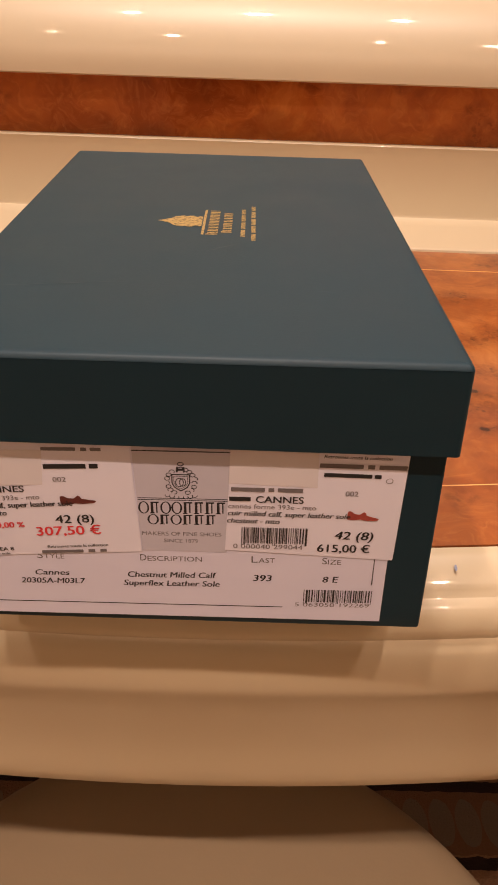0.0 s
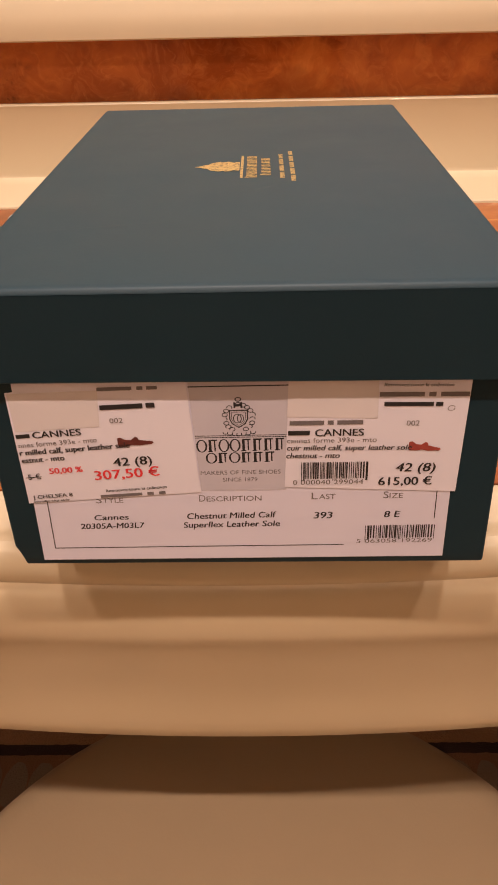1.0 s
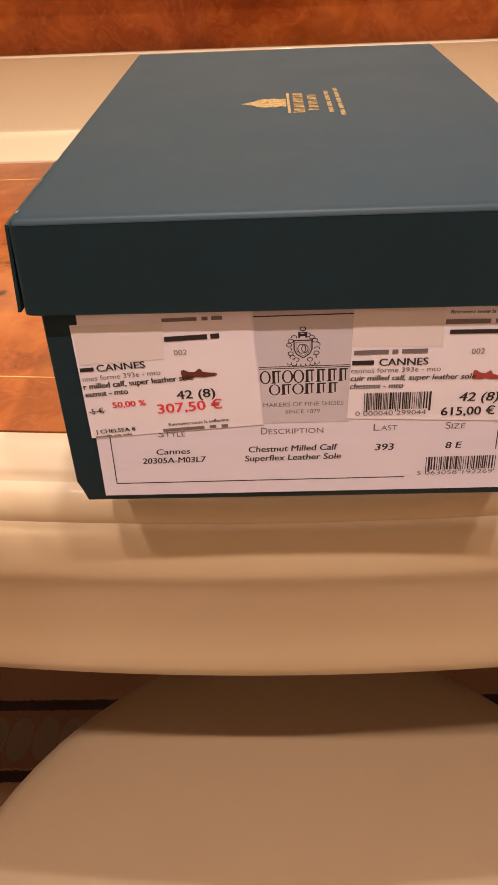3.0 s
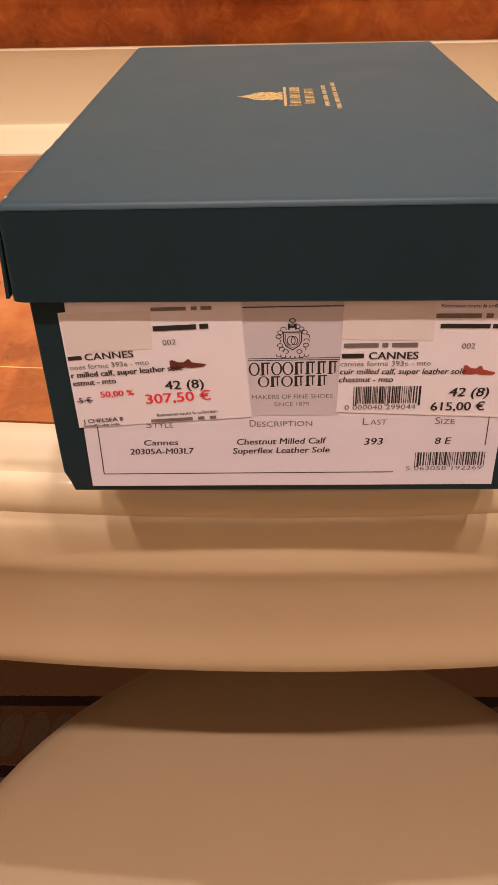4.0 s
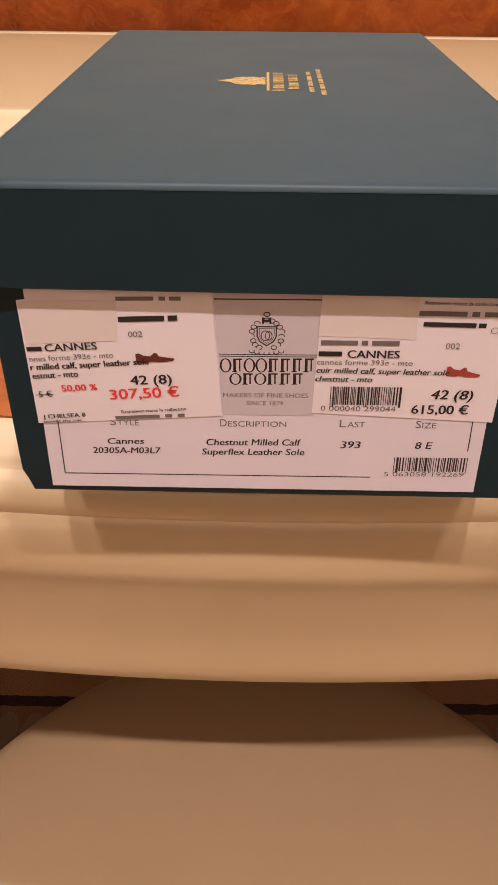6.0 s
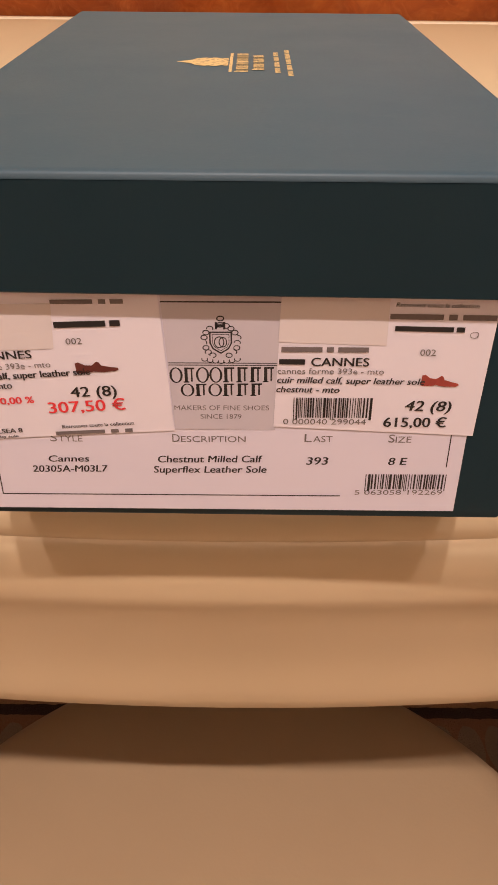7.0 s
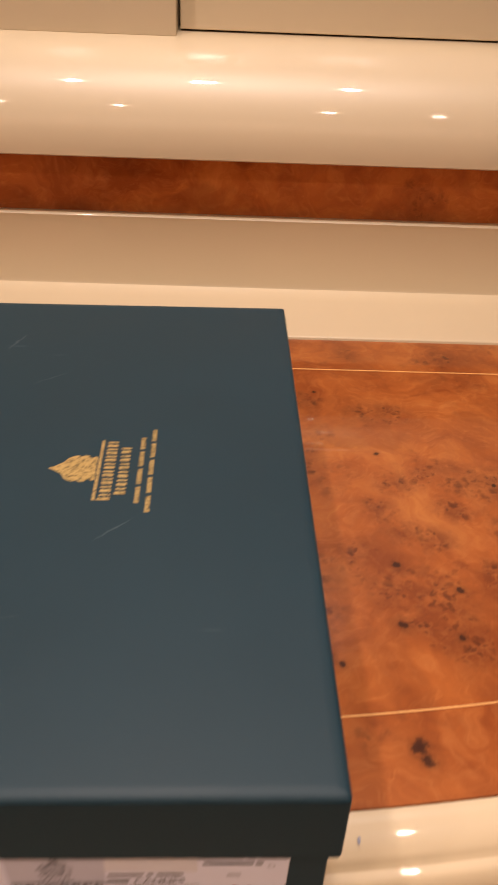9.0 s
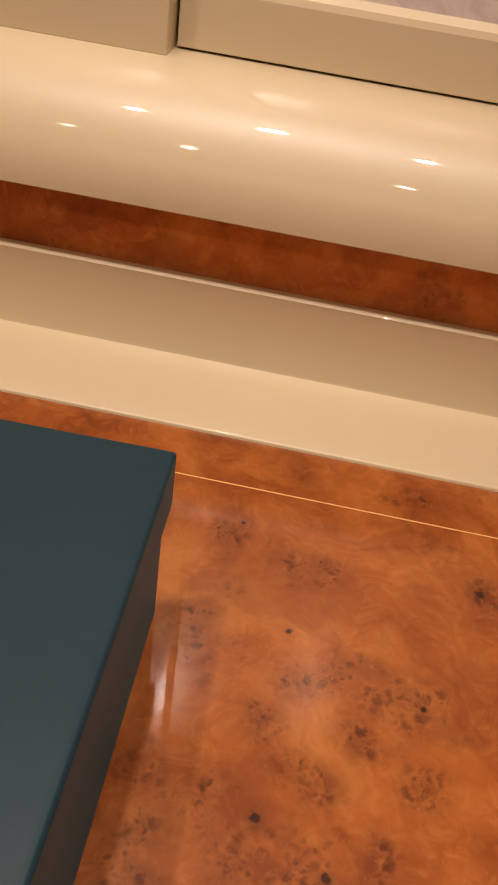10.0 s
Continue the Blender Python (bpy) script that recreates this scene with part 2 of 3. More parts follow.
def marbled_glass():
    m = Nodes("pale grey marbled panel")
    co = m.coords()
    m.link(m.ramp(m.noise(co, 24.0, 7, 0.6, 1.5).outputs[0], [(0.3, (0.50, 0.42, 0.40)), (0.55, (0.66, 0.56, 0.53)), (0.8, (0.56, 0.45, 0.40))]),
           m.bsdf.inputs["Base Color"])
    m.set(Roughness=0.3)
    return m.mat


CREAM = cream_lacquer()
CREAM_FLAT = cream_lacquer("cream cabinet lacquer", (0.58, 0.465, 0.305), 0.16)
BURL = burl_veneer("orange burl veneer", 0.97, KNOTS, EYES)
BURL_DARK = burl_veneer("burl veneer of the wall band", 1.5, (), (), 0.9)
INLAY = ink("pale maple stringing", (0.62, 0.33, 0.12), 0.25)
BOARD = boxboard()
LABEL_PAPER = paper("printed label paper", (0.70, 0.69, 0.83))
PATCH_PAPER = paper("greyish printed paper", (0.55, 0.535, 0.62))
STICKER_PAPER = paper("white sticker paper", (0.77, 0.755, 0.865), 0.4)
BLANK_PAPER = paper("blank yellowed sticker paper", (0.70, 0.665, 0.70), 0.35)
BLACK = ink("black print", (0.012, 0.011, 0.012))
GREY_INK = ink("grey print", (0.13, 0.115, 0.12))
RED = ink("red print", (0.62, 0.035, 0.045))
SHOE_RED = ink("printed chestnut red", (0.27, 0.045, 0.034))
SHOE_DARK = ink("printed dark chestnut", (0.10, 0.02, 0.016))
PEN_BLUE = ink("blue pen mark", (0.19, 0.21, 0.30))
GOLD = gold_foil()
CARPET = carpet()
LEATHER = upholstery()
WALL_PAINT = plaster("warm wall paint", (0.74, 0.63, 0.50))
CEIL_PAINT = plaster("pale ceiling lining", (0.80, 0.76, 0.70))
GAP = ink("dark joint", (0.012, 0.008, 0.005), 0.8)
GREY_PANEL = marbled_glass()
METAL = ink("brushed steel", (0.35, 0.33, 0.30), 0.35)


# ---- building helpers ----
def finish(name, bm, material, smooth=None):
    mesh = bpy.data.meshes.new(name)
    bmesh.ops.recalc_face_normals(bm, faces=bm.faces)
    bm.to_mesh(mesh)
    bm.free()
    mesh.materials.append(material)
    if smooth is not None:
        mesh.shade_smooth()
        mesh.set_sharp_from_angle(angle=radians(smooth))
    return mesh


def whole(name, bm, material, smooth=None):
    """A top-level mesh."""
    return new(name, finish(name, bm, material, smooth))


def thing(name, x, y, z):
    ob = new(name)
    ob.empty_display_size = 0.05
    ob.matrix_basis = Matrix.Translation((x, y, z))
    return ob


def part(name, bm, material, parent, label="", smooth=None):
    ob = new(name, bm if isinstance(bm, bpy.types.Mesh) else finish(name, bm, material, smooth))
    ob.parent = parent
    m = Matrix.Identity(4)
    up = parent
    while up is not None:
        m = up.matrix_basis @ m if up.parent is None else m
        up = up.parent
    ob.matrix_parent_inverse = m.inverted() if parent.parent is None else Matrix.Identity(4)
    if label:
        tagged(ob, label)
    return ob


def block(x0, x1, y0, y1, z0, z1, bevel=0.0, seg=2, m=None):
    bm = bmesh.new()
    bmesh.ops.create_cube(bm, size=1.0)
    for v in bm.verts:
        v.co = Vector((x0 + (v.co.x + 0.5) * (x1 - x0), y0 + (v.co.y + 0.5) * (y1 - y0), z0 + (v.co.z + 0.5) * (z1 - z0)))
    if bevel:
        bmesh.ops.bevel(bm, geom=list(bm.edges), offset=bevel, segments=seg, profile=0.5, affect="EDGES")
    if m is not None:
        bm.transform(m)
    return bm


def sweep(profile, xs, bow, m=None):
    """A closed (y, z) profile drawn along x; bow(x) shifts it in y."""
    bm = bmesh.new()
    rings = [[bm.verts.new((x, y + bow(x), z)) for y, z in profile] for x in xs]
    n = len(profile)
    for a, b in zip(rings, rings[1:]):
        for i in range(n):
            bm.faces.new((a[i], a[(i + 1) % n], b[(i + 1) % n], b[i]))
    bm.faces.new(rings[0])
    bm.faces.new(list(reversed(rings[-1])))
    if m is not None:
        bm.transform(m)
    return bm


def straight(x):
    return 0.0


def front_bow(x):
    return 0.30 * x * x


WALL_TURN = Matrix.Translation((0, 0.6, 0)) @ pose(0, 0, 0, 0, 0, -1.17) @ Matrix.Translation((0, -0.6, 0))
HALF = 1.1
XS = [-HALF + 2 * HALF * i / 88 for i in range(89)]

# ---- the room ----
floor = tagged(whole("floor", block(-HALF - 0.1, HALF + 0.1, -1.9, 0.95, -0.1, 0.0, m=WALL_TURN), CARPET),
               "brown carpet with a border of dark lines and grey scallops", "carpet", kind="structure")
tagged(whole("ceiling", block(-HALF - 0.1, HALF + 0.1, -1.9, 0.95, CEIL, CEIL + 0.1), CEIL_PAINT), "plain pale ceiling lining", "ceiling", kind="structure")
tagged(whole("wall_north", block(-HALF, HALF, 0.79, 0.9, 0, CEIL), WALL_PAINT), "cream wall behind the desk", "wall", kind="structure")
tagged(whole("wall_south", block(-HALF, HALF, -1.9, -1.8, 0, CEIL), WALL_PAINT), "plain warm cream wall", "wall", kind="structure")
tagged(whole("wall_east", block(HALF, HALF + 0.1, -1.9, 0.9, 0, CEIL), WALL_PAINT), "plain warm cream wall", "wall", kind="structure")
tagged(whole("wall_west", block(-HALF - 0.1, -HALF, -1.9, 0.9, 0, CEIL), WALL_PAINT), "plain warm cream wall", "wall", kind="structure")

# ---- the built-in desk ----
desk = tagged(thing("vanity_desk", 0, 0.3, 0.59), "cream lacquered built-in desk with a glossy orange burl top", "desk")
BURL_EDGE, INLAY_FRONT, LEDGE = 0.0705, 0.1240, 0.5480


def desk_top(y):
    """Height of the desk's surface, which falls a little towards its front."""
    return 0.7500 + 0.0300 * (y - 0.3635)


def swell(a, b, rise, n=8):
    """One convex strip of the rounded edge, from a to b in (y, z), without its end."""
    (ya, za), (yb, zb) = a, b
    d = math.hypot(yb - ya, zb - za)
    ny, nz = (zb - za) / d, -(yb - ya) / d
    return [(ya + (yb - ya) * i / n + ny * rise * (4 * i / n * (1 - i / n)) ** 0.55,
             za + (zb - za) * i / n + nz * rise * (4 * i / n * (1 - i / n)) ** 0.55) for i in range(n)]


RIM_A, RIM_B, RIM_C, RIM_D = (BURL_EDGE - 0.0006, 0.7405), (0.0465, 0.7270), (0.0365, 0.7090), (0.0325, 0.6735)
profile = [(0.105, 0.720), (BURL_EDGE + 0.0006, 0.720), (BURL_EDGE - 0.0004, 0.7395)] + swell(RIM_A, RIM_B, 0.0034) + [RIM_B]
profile += swell((RIM_B[0] - 0.0004, RIM_B[1] - 0.0002), RIM_C, 0.0040) + [RIM_C] + swell((RIM_C[0] - 0.0003, RIM_C[1] - 0.0004), RIM_D, 0.0040, 10)
profile += [(0.0330, 0.6722), (0.0368, 0.6560), (0.0405, 0.6400), (0.0430, 0.6250), (0.0440, 0.6130), (0.0440, 0.6040), (0.0443, 0.5960),
            (0.0462, 0.5880), (0.0500, 0.5835), (0.0560, 0.5812), (0.075, 0.5806), (0.105, 0.5806)]
part("front_rim", sweep(profile, XS, front_bow), CREAM, desk, "reeded cream lacquered front edge with a sloping apron", 40)


def slab(y_front, bow_front, y_back, proud, name, mat, label=""):
    """A flat panel between a bowed or straight front line and a back line."""
    bm = bmesh.new()
    rows = []
    for x in XS:
        yf = y_front + bow_front(x)
        yb = y_back(x)
        rows.append([bm.verts.new((x, y, desk_top(y) + z)) for y, z in ((yf, -0.015), (yb, -0.015), (yb, proud), (yf, proud))])
    for a, b in zip(rows, rows[1:]):
        for i in range(4):
            bm.faces.new((a[i], a[(i + 1) % 4], b[(i + 1) % 4], b[i]))
    bm.faces.new(rows[0])
    bm.faces.new(list(reversed(rows[-1])))
    return part(name, bm, mat, desk, label)


def back_line(y):
    t = math.tan(radians(-1.17))
    return lambda x: y + t * x


slab(BURL_EDGE, front_bow, lambda x: INLAY_FRONT - 0.0002 + front_bow(x), 0.0, "burl_border", BURL)
slab(INLAY_FRONT, front_bow, lambda x: INLAY_FRONT + 0.0010 + front_bow(x), 0.0001, "inlay_line", INLAY, "thin pale inlaid wood line")
slab(INLAY_FRONT + 0.0012, front_bow, back_line(0.4945), 0.0, "burl_panel", BURL, "glossy orange burl veneer with dark knots")
slab(0.4947, back_line(0), back_line(0.4959), 0.0001, "inlay_line", INLAY, "thin pale inlaid wood line")
slab(0.4961, back_line(0), back_line(LEDGE - 0.0002), 0.0, "burl_border", BURL)
back = [(LEDGE, 0.738), (LEDGE, 0.7570), (LEDGE + 0.0006, 0.7580), (LEDGE + 0.0020, 0.7586), (0.615, 0.7632), (0.633, 0.7645), (0.6368, 0.7658), (0.6382, 0.7690),
        (0.6353, 0.8360), (0.6350, 0.8384), (0.6362, 0.8398), (0.6385, 0.8403), (0.6440, 0.8401), (0.6464, 0.8394), (0.6464, 0.738)]
part("upstand", sweep(back, XS[::4], straight, Matrix.Translation((0, 0, 0)) @ WALL_TURN), CREAM, desk, "cream lacquered ledge and upstand along the wall", 40)
part("underside", block(-HALF, HALF, 0.40, 0.60, 0.59, 0.733), CREAM_FLAT, desk)

# ---- the wall behind: burl band, half-round rail and cabinet ----
tagged(whole("trim_burl_band", block(-HALF, HALF, 0.6468, 0.70, 0.79, 0.906, m=WALL_TURN), BURL_DARK),
       "recessed band of dark orange burl veneer", "wall trim", kind="structure")
rail = [(0.80, 0.899), (0.622, 0.899), (0.6200, 0.9005)]
for i in range(1, 25):
    a = radians(180 - 90 * i / 24)
    rail.append((0.71 + 0.09 * math.cos(a), 0.9005 + 0.09 * math.sin(a)))
rail += [(0.80, 0.9905)]
tagged(whole("trim_rail", sweep(rail, XS[::4], straight, WALL_TURN), CREAM, 40),
       "broad rounded glossy cream lacquered rail", "wall trim", kind="structure")

cabinet = tagged(thing("wall_cabinet", 0, 0.72, 0.99), "cream lacquered wall cabinet standing on the rounded rail", "cabinet")
JX = 0.0166
part("stile", block(-HALF, JX - 0.0012, 0.700, 0.79, 0.9893, CEIL - 0.01, 0.0012, m=WALL_TURN), CREAM_FLAT, cabinet, "proud cream cabinet post")
part("carcass", block(JX - 0.001, HALF, 0.752, 0.79, 0.9907, CEIL - 0.01, m=WALL_TURN), GAP, cabinet)


def cabinet_door(x0, x1, z0, z1):
    """A framed door with a sloping bead round a pale inset panel."""
    w, bead, y = 0.0425, 0.010, 0.7257
    bm = bmesh.new()
    loops = []
    for inset, yy in ((0.0, y + 0.024), (0.0, y + 0.001), (0.001, y), (w, y), (w + bead * 0.5, y + 0.0015), (w + bead, y + 0.008), (w + bead, y + 0.024)):
        loops.append([bm.verts.new(p) for p in ((x0 + inset, yy, z0 + inset), (x1 - inset, yy, z0 + inset), (x1 - inset, yy, z1 - inset), (x0 + inset, yy, z1 - inset))])
    for a, b in zip(loops, loops[1:]):
        for i in range(4):
            bm.faces.new((a[i], a[(i + 1) % 4], b[(i + 1) % 4], b[i]))
    bm.transform(WALL_TURN)
    d = part("door", bm, CREAM_FLAT, cabinet, "cream framed cabinet door with a pale inset panel")
    part("panel", block(x0 + w + bead - 0.002, x1 - w - bead + 0.002, y + 0.010, y + 0.018, z0 + w + bead - 0.002, z1 - w - bead + 0.002, m=WALL_TURN),
         GREY_PANEL, d, "pale grey inset panel")
    return d


cabinet_door(JX + 0.0010, 0.60, 0.9922, 1.62)
cabinet_door(0.603, HALF - 0.003, 0.9922, 1.62)
part("fascia", block(JX + 0.001, HALF, 0.7257, 0.752, 1.623, CEIL - 0.01, 0.001, m=WALL_TURN), CREAM_FLAT, cabinet)

# ---- the stool under the desk ----
stool = tagged(thing("stool", 0.000, -0.024, 0.0), "round stool with a padded beige leather seat pushed under the desk", "stool")


def lathe(profile, cx, cy, n=72, squash=1.8):
    bm = bmesh.new()
    rings = []
    for r, z in profile:
        ring = []
        for i in range(n):
            a = 2 * math.pi * i / n
            k = (abs(math.cos(a)) ** squash + abs(math.sin(a)) ** squash) ** (-1 / squash)
            ring.append(bm.verts.new((cx + r * k * math.cos(a), cy + r * k * math.sin(a), z)))
        rings.append(ring)
    for a, b in zip(rings, rings[1:]):
        for i in range(n):
            bm.faces.new((a[i], a[(i + 1) % n], b[(i + 1) % n], b[i]))
    bm.faces.new(rings[0])
    bm.faces.new(rings[-1])
    return bm


seat = [(0.2050, 0.385), (0.2220, 0.388), (0.2305, 0.398), (0.2345, 0.415), (0.2350, 0.430), (0.2325, 0.4420), (0.2270, 0.4505), (0.2170, 0.4565),
        (0.2000, 0.4592), (0.1550, 0.4605), (0.0900, 0.4612), (0.0300, 0.4614)]
part("seat", lathe(seat, 0.000, -0.024), LEATHER, stool, "padded beige leather seat", 60)
piping = lathe([(0.2320, 0.3975), (0.2352, 0.3985), (0.2366, 0.4010), (0.2352, 0.4035), (0.2320, 0.4045)], 0.000, -0.024)
part("piping", piping, LEATHER, stool, "", 60)
part("base", lathe([(0.15, 0.0), (0.152, 0.006), (0.150, 0.014), (0.045, 0.024), (0.032, 0.05), (0.0300, 0.36), (0.0500, 0.378), (0.1500, 0.386)], 0.000, -0.024, squash=2.0),
     METAL, stool, "brushed metal pedestal foot", 40)

# ---- the shoe box ----
LID_TOP, LID_LOW, DEPTH, W = 0.8756, 0.8376, 0.369, 0.105
box = tagged(thing("shoe_box", 0, 0.187, 0.7500), "dark teal cardboard shoe box with price labels on the desk", "shoe box")


def shell(x0, x1, y0, y1, z0, z1, wall, open_top, bevel, dent):
    bm = bmesh.new()
    zs = (z0, z1) if open_top else (z1, z0)      # closed end first
    s = 1 if open_top else -1
    # outer closed cap, rounded, then outer walls, rim, inner walls, inner cap
    loops = []

    def ring(inset, z, r, n=4):
        pts = []
        for cx, cy, a0 in ((x1 - inset - r, y1 - inset - r, 0), (x0 + inset + r, y1 - inset - r, 90), (x0 + inset + r, y0 + inset + r, 180), (x1 - inset - r, y0 + inset + r, 270)):
            for i in range(n + 1):
                a = radians(a0 + 90 * i / n)
                pts.append((cx + r * math.cos(a), cy + r * math.sin(a), z))
        return [bm.verts.new(p) for p in pts]

    r = bevel
    loops.append(ring(r + 0.004, zs[0], r * 0.35))
    loops.append(ring(r, zs[0], r * 0.35))
    loops.append(ring(r * 0.3, zs[0] + s * r * 0.3, r * 0.8))
    loops.append(ring(0, zs[0] + s * r, r))
    for k in (0.05, 0.09, 0.2, 0.4, 0.6, 0.8, 1.0):
        loops.append(ring(0, zs[0] + (zs[1] - zs[0]) * k, r))
    loops.append(ring(wall * 0.5, zs[1] + s * wall * 0.25, r))
    loops.append(ring(wall, zs[1], r * 0.6))
    loops.append(ring(wall, zs[0] + s * wall, r * 0.6))
    for a, b in zip(loops, loops[1:]):
        for i in range(len(a)):
            bm.faces.new((a[i], a[(i + 1) % len(a)], b[(i + 1) % len(a)], b[i]))
    bm.faces.new(loops[0])
    bm.faces.new(loops[-1])
    for v in bm.verts:
        dent(v.co)
    return bm


def body_dent(c):
    """A crushed lower corner, and walls that are never quite flat."""
    if c.x < 0:
        c.x += 0.0028 * (0.868 - c.z) / 0.120
    d = math.hypot((c.x + 0.101) / 0.008, (c.z - 0.748) / 0.011)
    if c.y < 0.03 and d < 1:
        c.x += 0.0040 * (1 - d)
        c.y += 0.0020 * (1 - d)


def lid_dent(c):
    if c.z < 0.85:
        c.z += 0.0006 * math.sin(14 * c.x + 0.6)
    d = math.hypot((c.x + 0.105) / 0.02, (c.y) / 0.02)
    if d < 1 and c.z < 0.85:
        c.z += 0.003 * (1 - d)


body_mesh = shell(-W + 0.0035, W - 0.0035, 0.0055, DEPTH - 0.0055, 0.7480, 0.868, 0.0025, True, 0.0012, body_dent)
for cut in (0.04, 0.085, 0.15, 0.25):
    bmesh.ops.bisect_plane(body_mesh, geom=list(body_mesh.verts) + list(body_mesh.edges) + list(body_mesh.faces), plane_co=(0, cut, 0), plane_no=(0, 1, 0))
for v in body_mesh.verts:
    # the bottom sags onto the desk behind the overhanging front end
    if v.co.z < 0.7525:
        k = min(1.0, max(0.0, (v.co.y - 0.03) / 0.05))
        v.co.z += (desk_top(v.co.y) + 0.0002 - 0.7480) * k
body = part("body", body_mesh, BOARD, box, "", 50)
lid = part("lid", shell(-W, W, 0.0, DEPTH, LID_LOW, LID_TOP, 0.0028, False, 0.0021, lid_dent), BOARD, box, "dark teal lid with a stamped gold mark", 50)

# ---- print on the box end ----
FACE_Y = {"label": 0.0052, "print": 0.0051, "patch": 0.00505, "patch_print": 0.0050, "sticker": 0.00485, "blank": 0.0047, "sticker_print": 0.0046}


def card(points, y, thick=0.0001):
    """A thin sheet of paper on the box end, from its corners (x, z)."""
    bm = bmesh.new()
    a = [bm.verts.new((x, y, z)) for x, z in points]
    b = [bm.verts.new((x, y + thick, z)) for x, z in points]
    bm.faces.new(a)
    bm.faces.new(list(reversed(b)))
    for i in range(len(a)):
        j = (i + 1) % len(a)
        bm.faces.new((a[i], b[i], b[j], a[j]))
    return bm


label = part("label", card([(-0.0874, 0.8405), (-0.0871, 0.7517), (0.0838, 0.7517), (0.0838, 0.8405)], FACE_Y["label"]), LABEL_PAPER, box, "large white printed paper label")
patch = part("logo_field", card([(-0.0205, 0.8405), (0.0185, 0.8405), (0.0172, 0.7868), (-0.0174, 0.7868)], FACE_Y["patch"]), PATCH_PAPER, box, "greyish printed field of the label")
left = part("sticker", card([(-0.0904, 0.8330), (-0.0889, 0.7817), (-0.0176, 0.7863), (-0.0213, 0.8405), (-0.0870, 0.8400), (-0.0871, 0.8333)], FACE_Y["sticker"]), STICKER_PAPER, box, "white price sticker with a red reduced price")
right = part("sticker", card([(0.0182, 0.8405), (0.0165, 0.7883), (0.0857, 0.7852), (0.0872, 0.8405)], FACE_Y["sticker"]), STICKER_PAPER, box, "white price sticker with a barcode")
part("blank_strip", card([(-0.0897, 0.8326), (-0.0548, 0.8336), (-0.0557, 0.8177), (-0.0890, 0.8158)], FACE_Y["blank"]), BLANK_PAPER, left, "blank strip stuck over the older text")
part("blank_strip", card([(0.0181, 0.8400), (0.0520, 0.8395), (0.0524, 0.8198), (0.0174, 0.8208)], FACE_Y["blank"]), BLANK_PAPER, right, "blank strip stuck over the older text")


def on_face(bm_or_mesh, x, z, angle, y):
    m = pose(x, y, z, 90, 0, 0) @ pose(0, 0, 0, 0, 0, angle)
    bm_or_mesh.transform(m)
    return bm_or_mesh


def lettering(text, x, z, w, h, angle, parent, level, mat=None, bold=0.0, lean=0.0, name="printed_text"):
    """One printed line: left end of the base line at (x, z), length w, capitals h high."""
    cu = bpy.data.curves.new(name, "FONT")
    cu.body, cu.size, cu.shear, cu.offset, cu.resolution_u, cu.fill_mode = text, 1.0, lean, 0.0, 3, "FRONT"
    tmp = new("lettering", cu)
    dg = bpy.context.evaluated_depsgraph_get()
    mesh = bpy.data.meshes.new_from_object(tmp.evaluated_get(dg))
    bpy.data.objects.remove(tmp)
    bpy.data.curves.remove(cu)
    xs = [v.co.x for v in mesh.vertices]
    sx, sy = w / (max(xs) - min(xs)), h / 0.69
    mesh.transform(Matrix.Diagonal((sx, sy, 1, 1)) @ Matrix.Translation((-min(xs), 0, 0)))
    if bold:
        bm = bmesh.new()
        bm.from_mesh(mesh)
        more = bmesh.ops.duplicate(bm, geom=list(bm.verts) + list(bm.edges) + list(bm.faces))["geom"]
        bmesh.ops.translate(bm, verts=[g for g in more if isinstance(g, bmesh.types.BMVert)], vec=(h * bold * 4.5, 0, 0.00001))
        bm.to_mesh(mesh)
        bm.free()
    on_face(mesh, x, z, angle, FACE_Y[level])
    mesh.name = name
    mesh.materials.clear()
    mesh.materials.append(mat or BLACK)
    ob = new(name, mesh)
    ob.parent = parent
    return ob


def rect(bm, x0, y0, x1, y1, lean=0.0):
    vs = [bm.verts.new((x + lean * y, y, 0)) for x, y in ((x0, y0), (x1, y0), (x1, y1), (x0, y1))]
    bm.faces.new(vs)


def printed(name, bm, x, z, angle, parent, level, mat):
    on_face(bm, x, z, angle, FACE_Y[level])
    mesh = bpy.data.meshes.new(name)
    bm.to_mesh(mesh)
    bm.free()
    mesh.materials.append(mat)
    ob = new(name, mesh)
    ob.parent = parent
    return ob


def strokes(words, x, z, w, h, angle, parent, level, mat=None, name="word_mark"):
    """A name that is not spelled: one plain bar for each word, given by its share of the line."""
    bm = bmesh.new()
    at = 0.0
    for share in words:
        if share > 0:
            rect(bm, w * at, h * 0.16, w * (at + share), h * 0.80)
        at += abs(share)
    return printed(name, bm, x, z, angle, parent, level, mat or BLACK)


def oval(bm, cx, cy, rx, ry, thick, thin, n=20):
    """A flat ring, thick at its sides and thin above and below."""
    pts = []
    for i in range(n):
        a = 2 * math.pi * i / n
        pts.append([bm.verts.new((cx + (rx - qx) * math.cos(a), cy + (ry - qy) * math.sin(a), 0)) for qx, qy in ((0, 0), (thick, thin))])
    for i in range(n):
        a, b = pts[i], pts[(i + 1) % n]
        bm.faces.new((a[0], b[0], b[1], a[1]))


